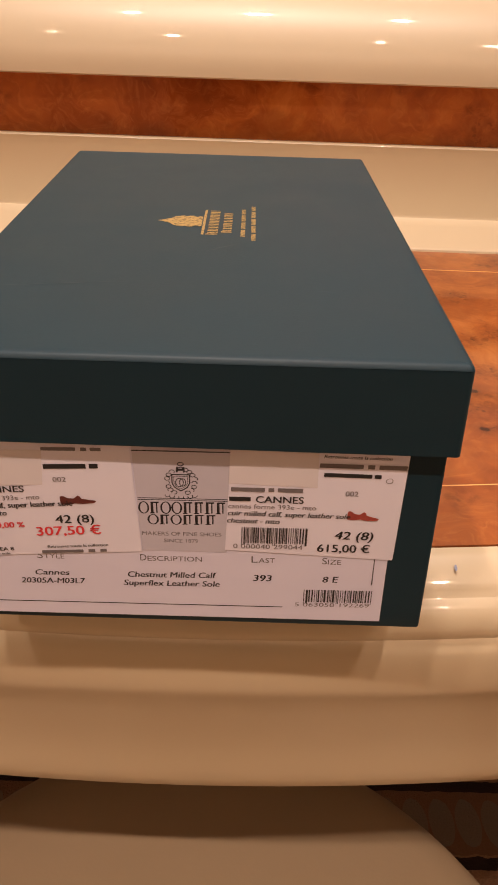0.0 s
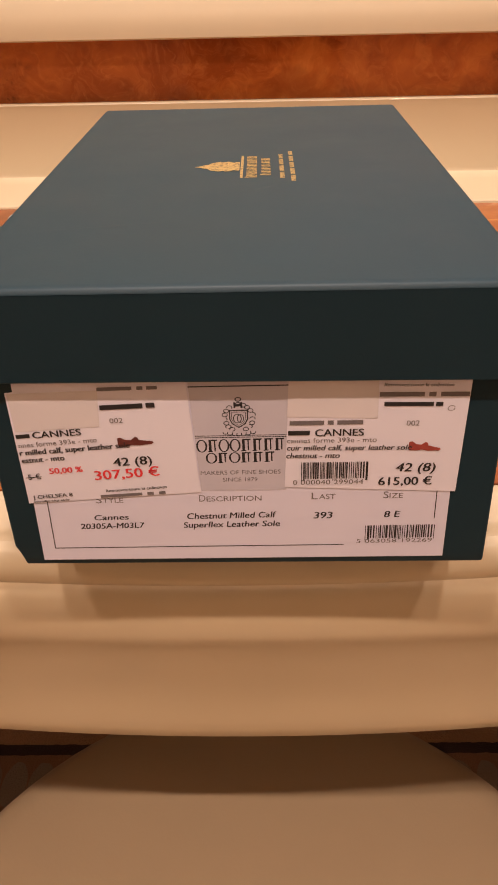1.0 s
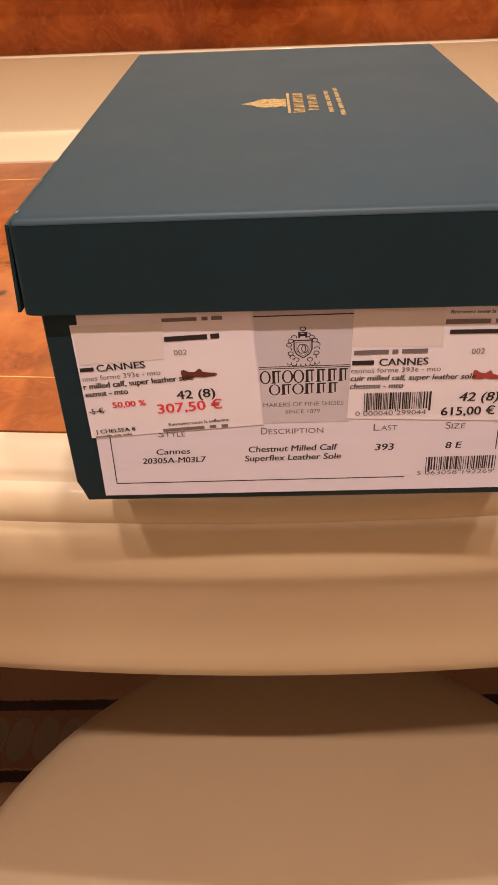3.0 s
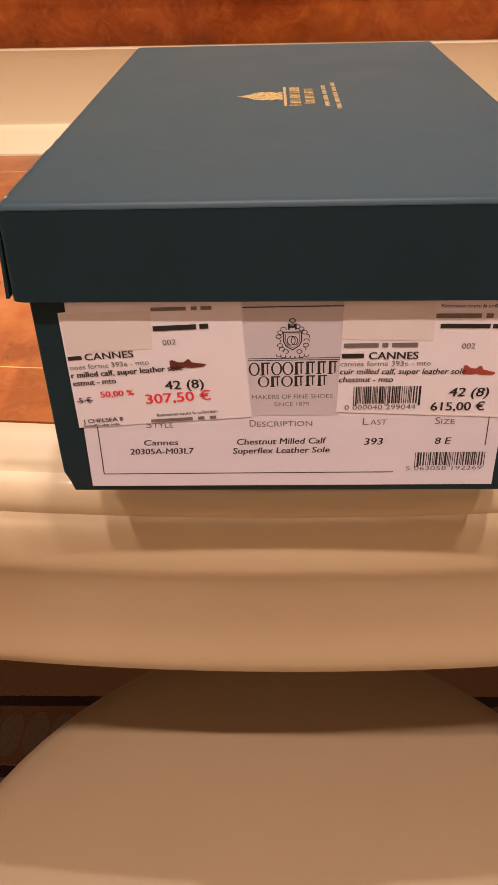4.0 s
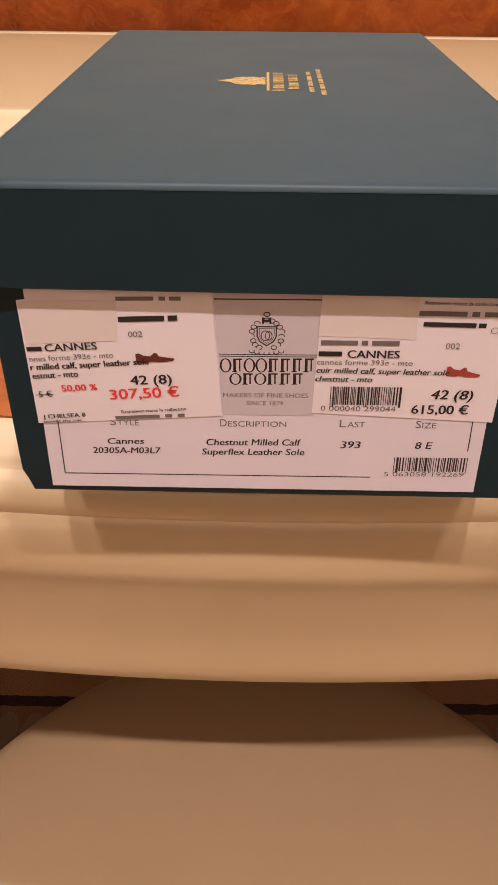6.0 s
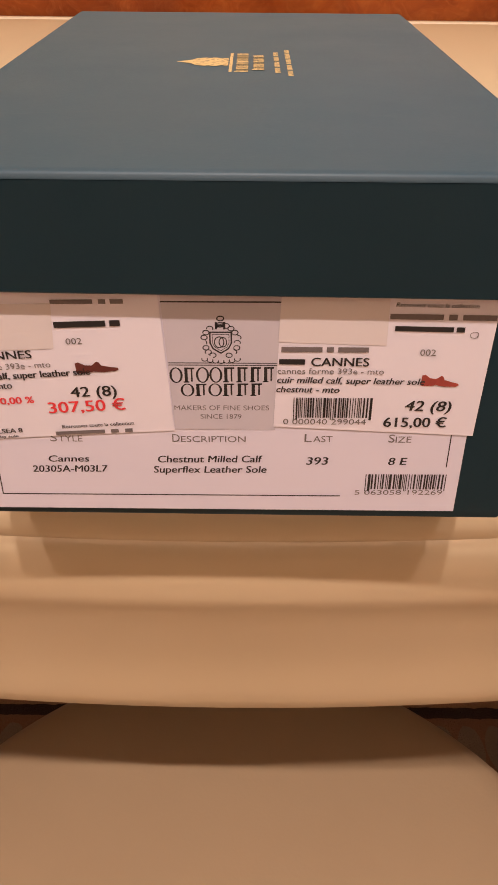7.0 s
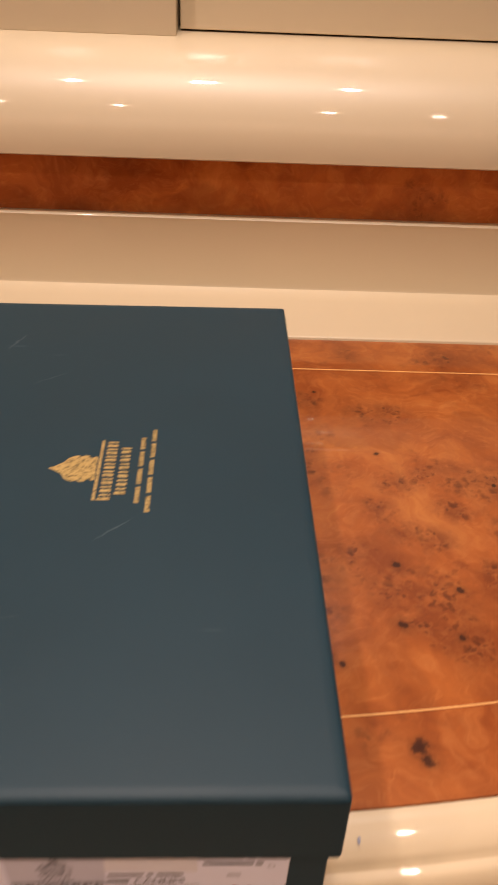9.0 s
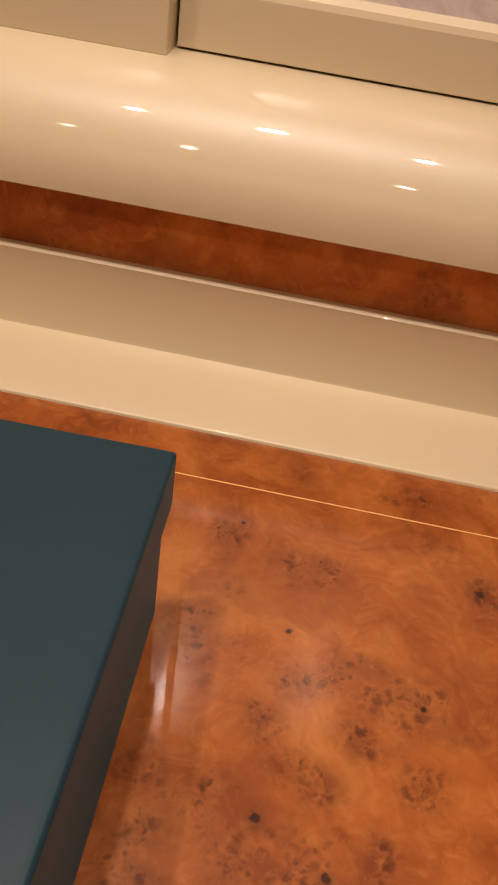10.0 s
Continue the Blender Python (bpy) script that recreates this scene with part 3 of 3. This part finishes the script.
def mark_row(forms, x, z, w, h, angle, parent, level, mat=None):
    """A large name as a row of plain forms, o: a ring, i: a thick and a thin upright."""
    bm = bmesh.new()
    p = w / len(forms)
    for i, form in enumerate(forms):
        if form == "o":
            oval(bm, (i + 0.5) * p, h * 0.5, p * 0.50, h * 0.52, p * 0.17, h * 0.07)
        else:
            rect(bm, i * p + p * 0.14, 0, i * p + p * 0.38, h)
            rect(bm, i * p + p * 0.62, h * 0.06, i * p + p * 0.74, h * 0.94)
            rect(bm, i * p + p * 0.38, h * 0.88, i * p + p * 0.90, h)
            rect(bm, i * p + p * 0.04, 0, i * p + p * 0.48, h * 0.08)
    return tagged(printed("word_mark", bm, x, z, angle, parent, level, mat or BLACK), kind="stuff")


def barcode(x, z, w, h, angle, parent, level, seed):
    rng = random.Random(seed)
    bm = bmesh.new()
    units, k = 95, 0
    while k < units:
        bar, space = rng.choice((1, 1, 2, 2, 3, 1)), rng.choice((1, 1, 2, 1, 2))
        guard = k < 4 or 44 < k < 50 or k > 90
        rect(bm, w * k / units, -h * (0.12 if guard else 0), w * min(units, k + bar) / units, h)
        k += bar + space
    return tagged(printed("barcode", bm, x, z, angle, parent, level, BLACK), kind="stuff")


def rule(x0, z0, x1, z1, t, parent, level, mat=None, name="printed_rule"):
    d = math.hypot(x1 - x0, z1 - z0)
    bm = bmesh.new()
    rect(bm, 0, -t / 2, d, t / 2)
    return printed(name, bm, x0, z0, math.degrees(math.atan2(z1 - z0, x1 - x0)), parent, level, mat or BLACK)


def outline_shape(name, pts, x, z, sx, sz, angle, parent, level, mat):
    bm = bmesh.new()
    f = bm.faces.new([bm.verts.new((u * sx, v * sz, 0)) for u, v in pts])
    bmesh.ops.triangulate(bm, faces=[f])
    return printed(name, bm, x, z, angle, parent, level, mat)


# the large label
rule(-0.0815, 0.8342, -0.0210, 0.8342, 0.0005, label, "print")
rule(-0.0815, 0.8342, -0.0814, 0.7581, 0.0004, label, "print")
rule(-0.0816, 0.7581, 0.0415, 0.7584, 0.0004, label, "print")
rule(0.0784, 0.7870, 0.0785, 0.7715, 0.0004, label, "print")
for word, x, z, w in (("STYLE", -0.0613, 0.7812, 0.0113), ("DESCRIPTION", -0.0186, 0.7814, 0.0256), ("LAST", 0.0275, 0.7819, 0.0098), ("SIZE", 0.0568, 0.7820, 0.0080)):
    first = w * 1.35 / (len(word) + 0.35)
    lettering(word[0], x, z, first * 0.86, 0.0033, 0.4, label, "print", GREY_INK)
    lettering(word[1:], x + first, z, w - first, 0.0025, 0.4, label, "print", GREY_INK)
lettering("Cannes", -0.0629, 0.7725, 0.0143, 0.0027, 0.9, label, "print", bold=0.012, lean=0.12)
lettering("20305A-M03L7", -0.0692, 0.7680, 0.0269, 0.0028, 0.8, label, "print", bold=0.012, lean=0.12)
lettering("Chestnut Milled Calf", -0.0241, 0.7726, 0.0370, 0.0029, 0.7, label, "print", bold=0.012, lean=0.12)
lettering("Superflex Leather Sole", -0.0259, 0.7681, 0.0403, 0.0029, 0.6, label, "print", bold=0.012, lean=0.12)
lettering("393", 0.0285, 0.7722, 0.0077, 0.0032, 0.7, label, "print", bold=0.012, lean=0.12)
lettering("8 E", 0.0576, 0.7724, 0.0066, 0.0031, 0.7, label, "print", bold=0.012, lean=0.12)
barcode(0.0502, 0.7615, 0.0290, 0.0067, 0.4, label, "print", 3)
lettering("5 063058 192269", 0.0468, 0.7590, 0.0318, 0.0021, 0.6, label, "print", GREY_INK)

# the greyish logo field: crest and name as plain shapes, slogan below
rule(-0.0203, 0.8344, 0.0183, 0.8346, 0.0005, patch, "patch_print")
rule(-0.0186, 0.8127, 0.0172, 0.8129, 0.0003, patch, "patch_print")
rule(-0.0186, 0.8119, 0.0172, 0.8121, 0.0003, patch, "patch_print")
mark_row("oiooiiii", -0.0184, 0.8052, 0.0352, 0.0057, 1.0, patch, "patch_print")
mark_row("oioiii", -0.0149, 0.8000, 0.0278, 0.0048, 1.0, patch, "patch_print")
lettering("MAKERS OF FINE SHOES", -0.0173, 0.7945, 0.0322, 0.0019, 0.5, patch, "patch_print", GREY_INK)
lettering("SINCE 1879", -0.0085, 0.7912, 0.0140, 0.0018, 0.3, patch, "patch_print", GREY_INK)


def crest():
    """A plain heraldic shape: shield ring, inner strokes, leafy curls and a cap."""
    bm = bmesh.new()

    def ringed(cx, cy, rx, ry, t, n=22, a0=0.0, a1=360.0):
        pts = []
        for i in range(n + 1):
            a = radians(a0 + (a1 - a0) * i / n)
            pts.append([bm.verts.new((cx + (rx - q) * math.cos(a), cy + (ry - q) * math.sin(a), 0)) for q in (0, t)])
        for a, b in zip(pts, pts[1:]):
            bm.faces.new((a[0], b[0], b[1], a[1]))

    shield = [(-1, 0.9), (1, 0.9), (1, -0.1), (0.72, -0.62), (0, -1.05), (-0.72, -0.62), (-1, -0.1)]
    for k, t in ((0.0037, 0.0005), (0.0028, 0.0002)):
        o = [bm.verts.new((x * k, y * k * 1.12 - 0.0005, 0)) for x, y in shield]
        i = [bm.verts.new((x * (k - t), y * (k - t) * 1.12 - 0.0005, 0)) for x, y in shield]
        for j in range(len(o)):
            q = (j + 1) % len(o)
            bm.faces.new((o[j], o[q], i[q], i[j]))
    ringed(-0.0005, -0.0006, 0.0017, 0.0021, 0.00035)
    ringed(0.0007, -0.0006, 0.0014, 0.0019, 0.00035)
    rng = random.Random(5)
    for side in (-1, 1):
        for i in range(9):
            a = radians(-62 + 150 * i / 8)
            cx, cy = side * (0.0053 + 0.0004 * rng.random()) * math.cos(a), 0.0058 * math.sin(a) - 0.0002
            ringed(cx, cy, 0.0012, 0.0010, 0.00034, 10, rng.random() * 360, rng.random() * 200 + 400)
    rect(bm, -0.0018, 0.0040, -0.0011, 0.0066)
    rect(bm, 0.0009, 0.0040, 0.0016, 0.0066)
    rect(bm, -0.0011, 0.0050, 0.0009, 0.0058)
    ringed(0.0, 0.0078, 0.0013, 0.0010, 0.0004)
    for i in range(7):
        x = -0.0054 + 0.0018 * i
        ringed(x, -0.0066 - 0.0010 * math.cos(x * 260), 0.0011, 0.0009, 0.0003, 10, 150, 390)
    return bm


printed("crest", crest(), -0.0013, 0.8210, 0.4, patch, "patch_print", BLACK)

# the reduced price sticker
LA = 3.9
strokes((0.58, -0.08, 0.1, -0.06, 0.18), -0.0549, 0.8330, 0.0231, 0.0024, 1.0, left, "sticker_print", GREY_INK)
strokes((0.78, -0.06, 0.16), -0.0546, 0.8246, 0.0213, 0.0033, 2.4, left, "sticker_print")
lettering("002", -0.0514, 0.8193, 0.0052, 0.0022, 2.2, left, "sticker_print", GREY_INK)
strokes((1.0,), -0.0890, 0.8124, 0.0055, 0.0027, LA, left, "sticker_print")
lettering("CANNES", -0.0824, 0.8129, 0.0192, 0.0029, LA, left, "sticker_print", bold=0.013)
lettering("nnes forme 393e - mto", -0.0886, 0.8086, 0.0313, 0.0022, 4.2, left, "sticker_print", GREY_INK)
lettering("r milled calf, super leather sole", -0.0888, 0.8050, 0.0442, 0.0025, 4.2, left, "sticker_print", bold=0.02)
lettering("estnut - mto", -0.0885, 0.8014, 0.0172, 0.0025, 4.2, left, "sticker_print", bold=0.015)
lettering("5 \u20ac", -0.0871, 0.7935, 0.0051, 0.0025, 4.2, left, "sticker_print")
rule(-0.0881, 0.7944, -0.0815, 0.7949, 0.0003, left, "sticker_print")
lettering("50,00 %", -0.0782, 0.7962, 0.0134, 0.0026, 3.8, left, "sticker_print", RED, bold=0.02)
lettering("42 (8)", -0.0519, 0.7995, 0.0154, 0.0038, 3.3, left, "sticker_print", bold=0.013)
lettering("307,50 \u20ac", -0.0601, 0.7930, 0.0262, 0.0043, 4.0, left, "sticker_print", RED, bold=0.013, name="price_text")
lettering("J CHELSEA 8", -0.0868, 0.7839, 0.0165, 0.0018, 4.5, left, "sticker_print", bold=0.015)
lettering("semelle city sole", -0.0869, 0.7821, 0.0149, 0.0011, 4.0, left, "sticker_print", bold=0.02)
lettering("Retrouvez toute la collection", -0.0563, 0.7869, 0.0249, 0.0014, 4.2, left, "sticker_print", bold=0.01)
strokes((0.64, -0.08, 0.1, -0.08, 0.1), -0.0588, 0.7838, 0.0268, 0.0022, 3.6, left, "sticker_print", GREY_INK)

# the full price sticker
lettering("Retrouvez toute la collection", 0.0540, 0.8336, 0.0262, 0.0015, -0.7, right, "sticker_print", bold=0.012, lean=0.2)
strokes((0.5, -0.05, 0.08, -0.05, 0.32), 0.0525, 0.8288, 0.0340, 0.0030, -0.5, right, "sticker_print", GREY_INK)
strokes((0.84, -0.04, 0.12), 0.0545, 0.8247, 0.0224, 0.0028, -0.8, right, "sticker_print")
lettering("002", 0.0636, 0.8164, 0.0051, 0.0023, 0.0, right, "sticker_print", GREY_INK)
strokes((0.47, -0.05, 0.08, -0.05, 0.35), 0.0184, 0.8168, 0.0284, 0.0029, 0.2, right, "sticker_print", GREY_INK)
strokes((1.0,), 0.0178, 0.8122, 0.0085, 0.0031, 0.2, right, "sticker_print")
lettering("CANNES", 0.0283, 0.8122, 0.0189, 0.0031, 0.2, right, "sticker_print", bold=0.013)
lettering("cannes forme 393e - mto", 0.0174, 0.8092, 0.0351, 0.0022, 0.1, right, "sticker_print", GREY_INK)
lettering("cuir milled calf, super leather sole", 0.0173, 0.8058, 0.0490, 0.0024, -0.4, right, "sticker_print", bold=0.012, lean=0.2)
lettering("chestnut - mto", 0.0171, 0.8022, 0.0211, 0.0024, -0.3, right, "sticker_print", bold=0.012, lean=0.2)
barcode(0.0231, 0.7922, 0.0267, 0.0079, 0.2, right, "sticker_print", 8)
lettering("0 000040 299044", 0.0198, 0.7895, 0.0284, 0.0022, 0.2, right, "sticker_print", GREY_INK)
lettering("42 (8)", 0.0608, 0.7954, 0.0156, 0.0039, -0.5, right, "sticker_print", bold=0.013, lean=0.15)
lettering("615,00 \u20ac", 0.0542, 0.7888, 0.0214, 0.0038, 0.2, right, "sticker_print", bold=0.013)

LOAFER = [(0.0, 0.15), (0.0, 0.92), (0.08, 1.0), (0.22, 0.72), (0.38, 0.66), (0.50, 0.98), (0.56, 0.90), (0.60, 0.62), (0.80, 0.46), (0.97, 0.36),
          (1.0, 0.22), (0.93, 0.08), (0.60, 0.02), (0.40, 0.12), (0.28, 0.02), (0.03, 0.0)]
outline_shape("printed_shoe", LOAFER, -0.0491, 0.8085, 0.0142, 0.0042, 4.0, left, "sticker_print", SHOE_DARK)
outline_shape("printed_shoe", LOAFER, 0.0651, 0.8052, 0.0128, 0.0042, -3.0, right, "sticker_print", SHOE_RED)

# small pen loop on the sticker
loop = bmesh.new()
pts = []
for i in range(19):
    a = radians(-60 + 380 * i / 18)
    r = 0.0010 + 0.0003 * i / 18
    pts.append([loop.verts.new(((r - q) * math.cos(a) * 1.3, (r - q) * math.sin(a), 0)) for q in (0, 0.0002)])
for a, b in zip(pts, pts[1:]):
    loop.faces.new((a[0], b[0], b[1], a[1]))
printed("pen_loop", loop, 0.0803, 0.8240, 10, right, "sticker_print", GREY_INK)


# ---- gold stamping on the lid ----
def stamped(name, bm, label_text=""):
    """Flat foil on the lid: local x runs with the writing (world y), local y towards world -x."""
    bm.transform(Matrix.Translation((0, 0, LID_TOP + 0.0002)) @ pose(0, 0, 0, 0, 0, 90))
    mesh = bpy.data.meshes.new(name)
    bm.to_mesh(mesh)
    bm.free()
    mesh.materials.append(GOLD)
    ob = new(name, mesh)
    ob.parent = lid
    if label_text:
        tagged(ob, label_text)
    return ob


def foil_word(n, y0, y1, x_base, h):
    bm = bmesh.new()
    p = (y1 - y0) / n
    for i in range(n):
        a = y0 + i * p
        rect(bm, a + p * 0.06, -x_base, a + p * 0.40, -x_base + h * (1.0 if i else 1.15))
        rect(bm, a + p * 0.58, -x_base, a + p * 0.80, -x_base + h)
    return bm


def foil_crest():
    """A plain crest-like silhouette: a foot, a broad shield with scrolls, a helm and a pointed top."""
    bm = bmesh.new()
    rows = []
    for up, half in ((0.0030, 0.0095), (0.0046, 0.0102), (0.0060, 0.0084), (0.0078, 0.0108), (0.0100, 0.0112), (0.0118, 0.0096), (0.0135, 0.0110), (0.0160, 0.0100),
                     (0.0182, 0.0084), (0.0200, 0.0048), (0.0220, 0.0036), (0.0240, 0.0018), (0.0268, 0.0004)):
        rows.append((bm.verts.new((0.1815 - half, up, 0)), bm.verts.new((0.1815 + half, up, 0))))
    for a, b in zip(rows, rows[1:]):
        bm.faces.new((a[0], a[1], b[1], b[0]))
    return bm


stamped("gold_crest", foil_crest(), "gold stamped crest")
bar = bmesh.new()
rect(bar, 0.1562, 0.0010, 0.2062, 0.0024)
stamped("gold_rule", bar)
tagged(stamped("gold_word_mark", foil_word(8, 0.1560, 0.2062, 0.0062, 0.0054), "gold stamped mark"), kind="stuff")
tagged(stamped("gold_word_mark", foil_word(6, 0.1605, 0.2012, 0.0134, 0.0048)), kind="stuff")
for y0, y1, xb in ((0.1546, 0.2094, 0.0205), (0.1478, 0.2168, 0.0260)):
    bar = bmesh.new()
    n = round((y1 - y0) / 0.0021)
    for i in range(n):
        if i % 7 != 6:
            a = y0 + (y1 - y0) * i / n
            rect(bar, a, -xb, a + 0.0017, -xb + 0.0023)
    tagged(stamped("gold_line", bar), kind="stuff")

# small blue pen mark on the desk rim
mark = bmesh.new()
bmesh.ops.create_circle(mark, cap_ends=True, segments=9, radius=0.0011)
mark.transform(pose(0.1310, 0.0612, 0.7382, 25, 0, 0) @ Matrix.Diagonal((0.7, 1.7, 1, 1)))
part("pen_mark", mark, PEN_BLUE, desk, "small blue pen mark")


# pale rubbed marks and chipped corners of the lid
SCUFF = ink("rubbed pale board", (0.026, 0.045, 0.053), 0.6)
CHIP = ink("bare grey board", (0.14, 0.16, 0.16), 0.8)


def rubbed(x0, y0, x1, y1, width, mat, seed, z=LID_TOP + 0.0002):
    """A thin uneven streak lying on the lid."""
    rng = random.Random(seed)
    bm = bmesh.new()
    d = Vector((x1 - x0, y1 - y0, 0))
    side = Vector((-d.y, d.x, 0)).normalized()
    n = 14
    rows = []
    for i in range(n + 1):
        u = i / n
        c = Vector((x0, y0, z)) + d * u + side * (rng.random() - 0.5) * width * 0.8
        w = width * (0.15 + 0.85 * math.sin(math.pi * u)) * (0.4 + 0.6 * rng.random())
        rows.append((bm.verts.new(c - side * w / 2), bm.verts.new(c + side * w / 2)))
    for a, b in zip(rows, rows[1:]):
        bm.faces.new((a[0], b[0], b[1], a[1]))
    part("scuff_mark", bm, mat, lid)


rubbed(-0.0923, 0.0684, -0.0216, 0.0822, 0.0007, SCUFF, 1)
rubbed(-0.072, 0.302, -0.064, 0.322, 0.0022, SCUFF, 2)
rubbed(0.002, 0.128, 0.018, 0.142, 0.0012, SCUFF, 3)
rubbed(-0.050, 0.262, -0.030, 0.276, 0.0008, SCUFF, 4)
for i in range(9):
    rng = random.Random(40 + i)
    y = rng.uniform(0.004, 0.10)
    rubbed(-0.1036 + rng.uniform(-0.0006, 0.0003), y, -0.1034, y + rng.uniform(0.003, 0.010), 0.0010, CHIP if i % 3 == 0 else SCUFF, 60 + i)
# the unglued side of the lid stands off a little at one corner
flap = bmesh.new()
grid = []
for i in range(7):
    u = i / 6
    y = 0.0022 + 0.085 * u
    off = (1 - u) ** 1.5
    row = []
    for k in range(4):
        v = k / 3
        z = 0.8735 - (0.8735 - 0.8402) * v
        row.append((flap.verts.new((-0.1053 - 0.0014 * off * v, y, z)), flap.verts.new((-0.1065 - 0.0014 * off * v, y, z))))
    grid.append(row)
for a, b in zip(grid, grid[1:]):
    for k in range(3):
        for s_ in (0, 1):
            flap.faces.new((a[k][s_], b[k][s_], b[k + 1][s_], a[k + 1][s_]))
    flap.faces.new((a[0][0], b[0][0], b[0][1], a[0][1]))
    flap.faces.new((a[3][0], b[3][0], b[3][1], a[3][1]))
for k in range(3):
    for row in (grid[0], grid[-1]):
        flap.faces.new((row[k][0], row[k][1], row[k + 1][1], row[k + 1][0]))
part("side_flap", flap, BOARD, lid, "unglued side panel standing off the lid", 50)
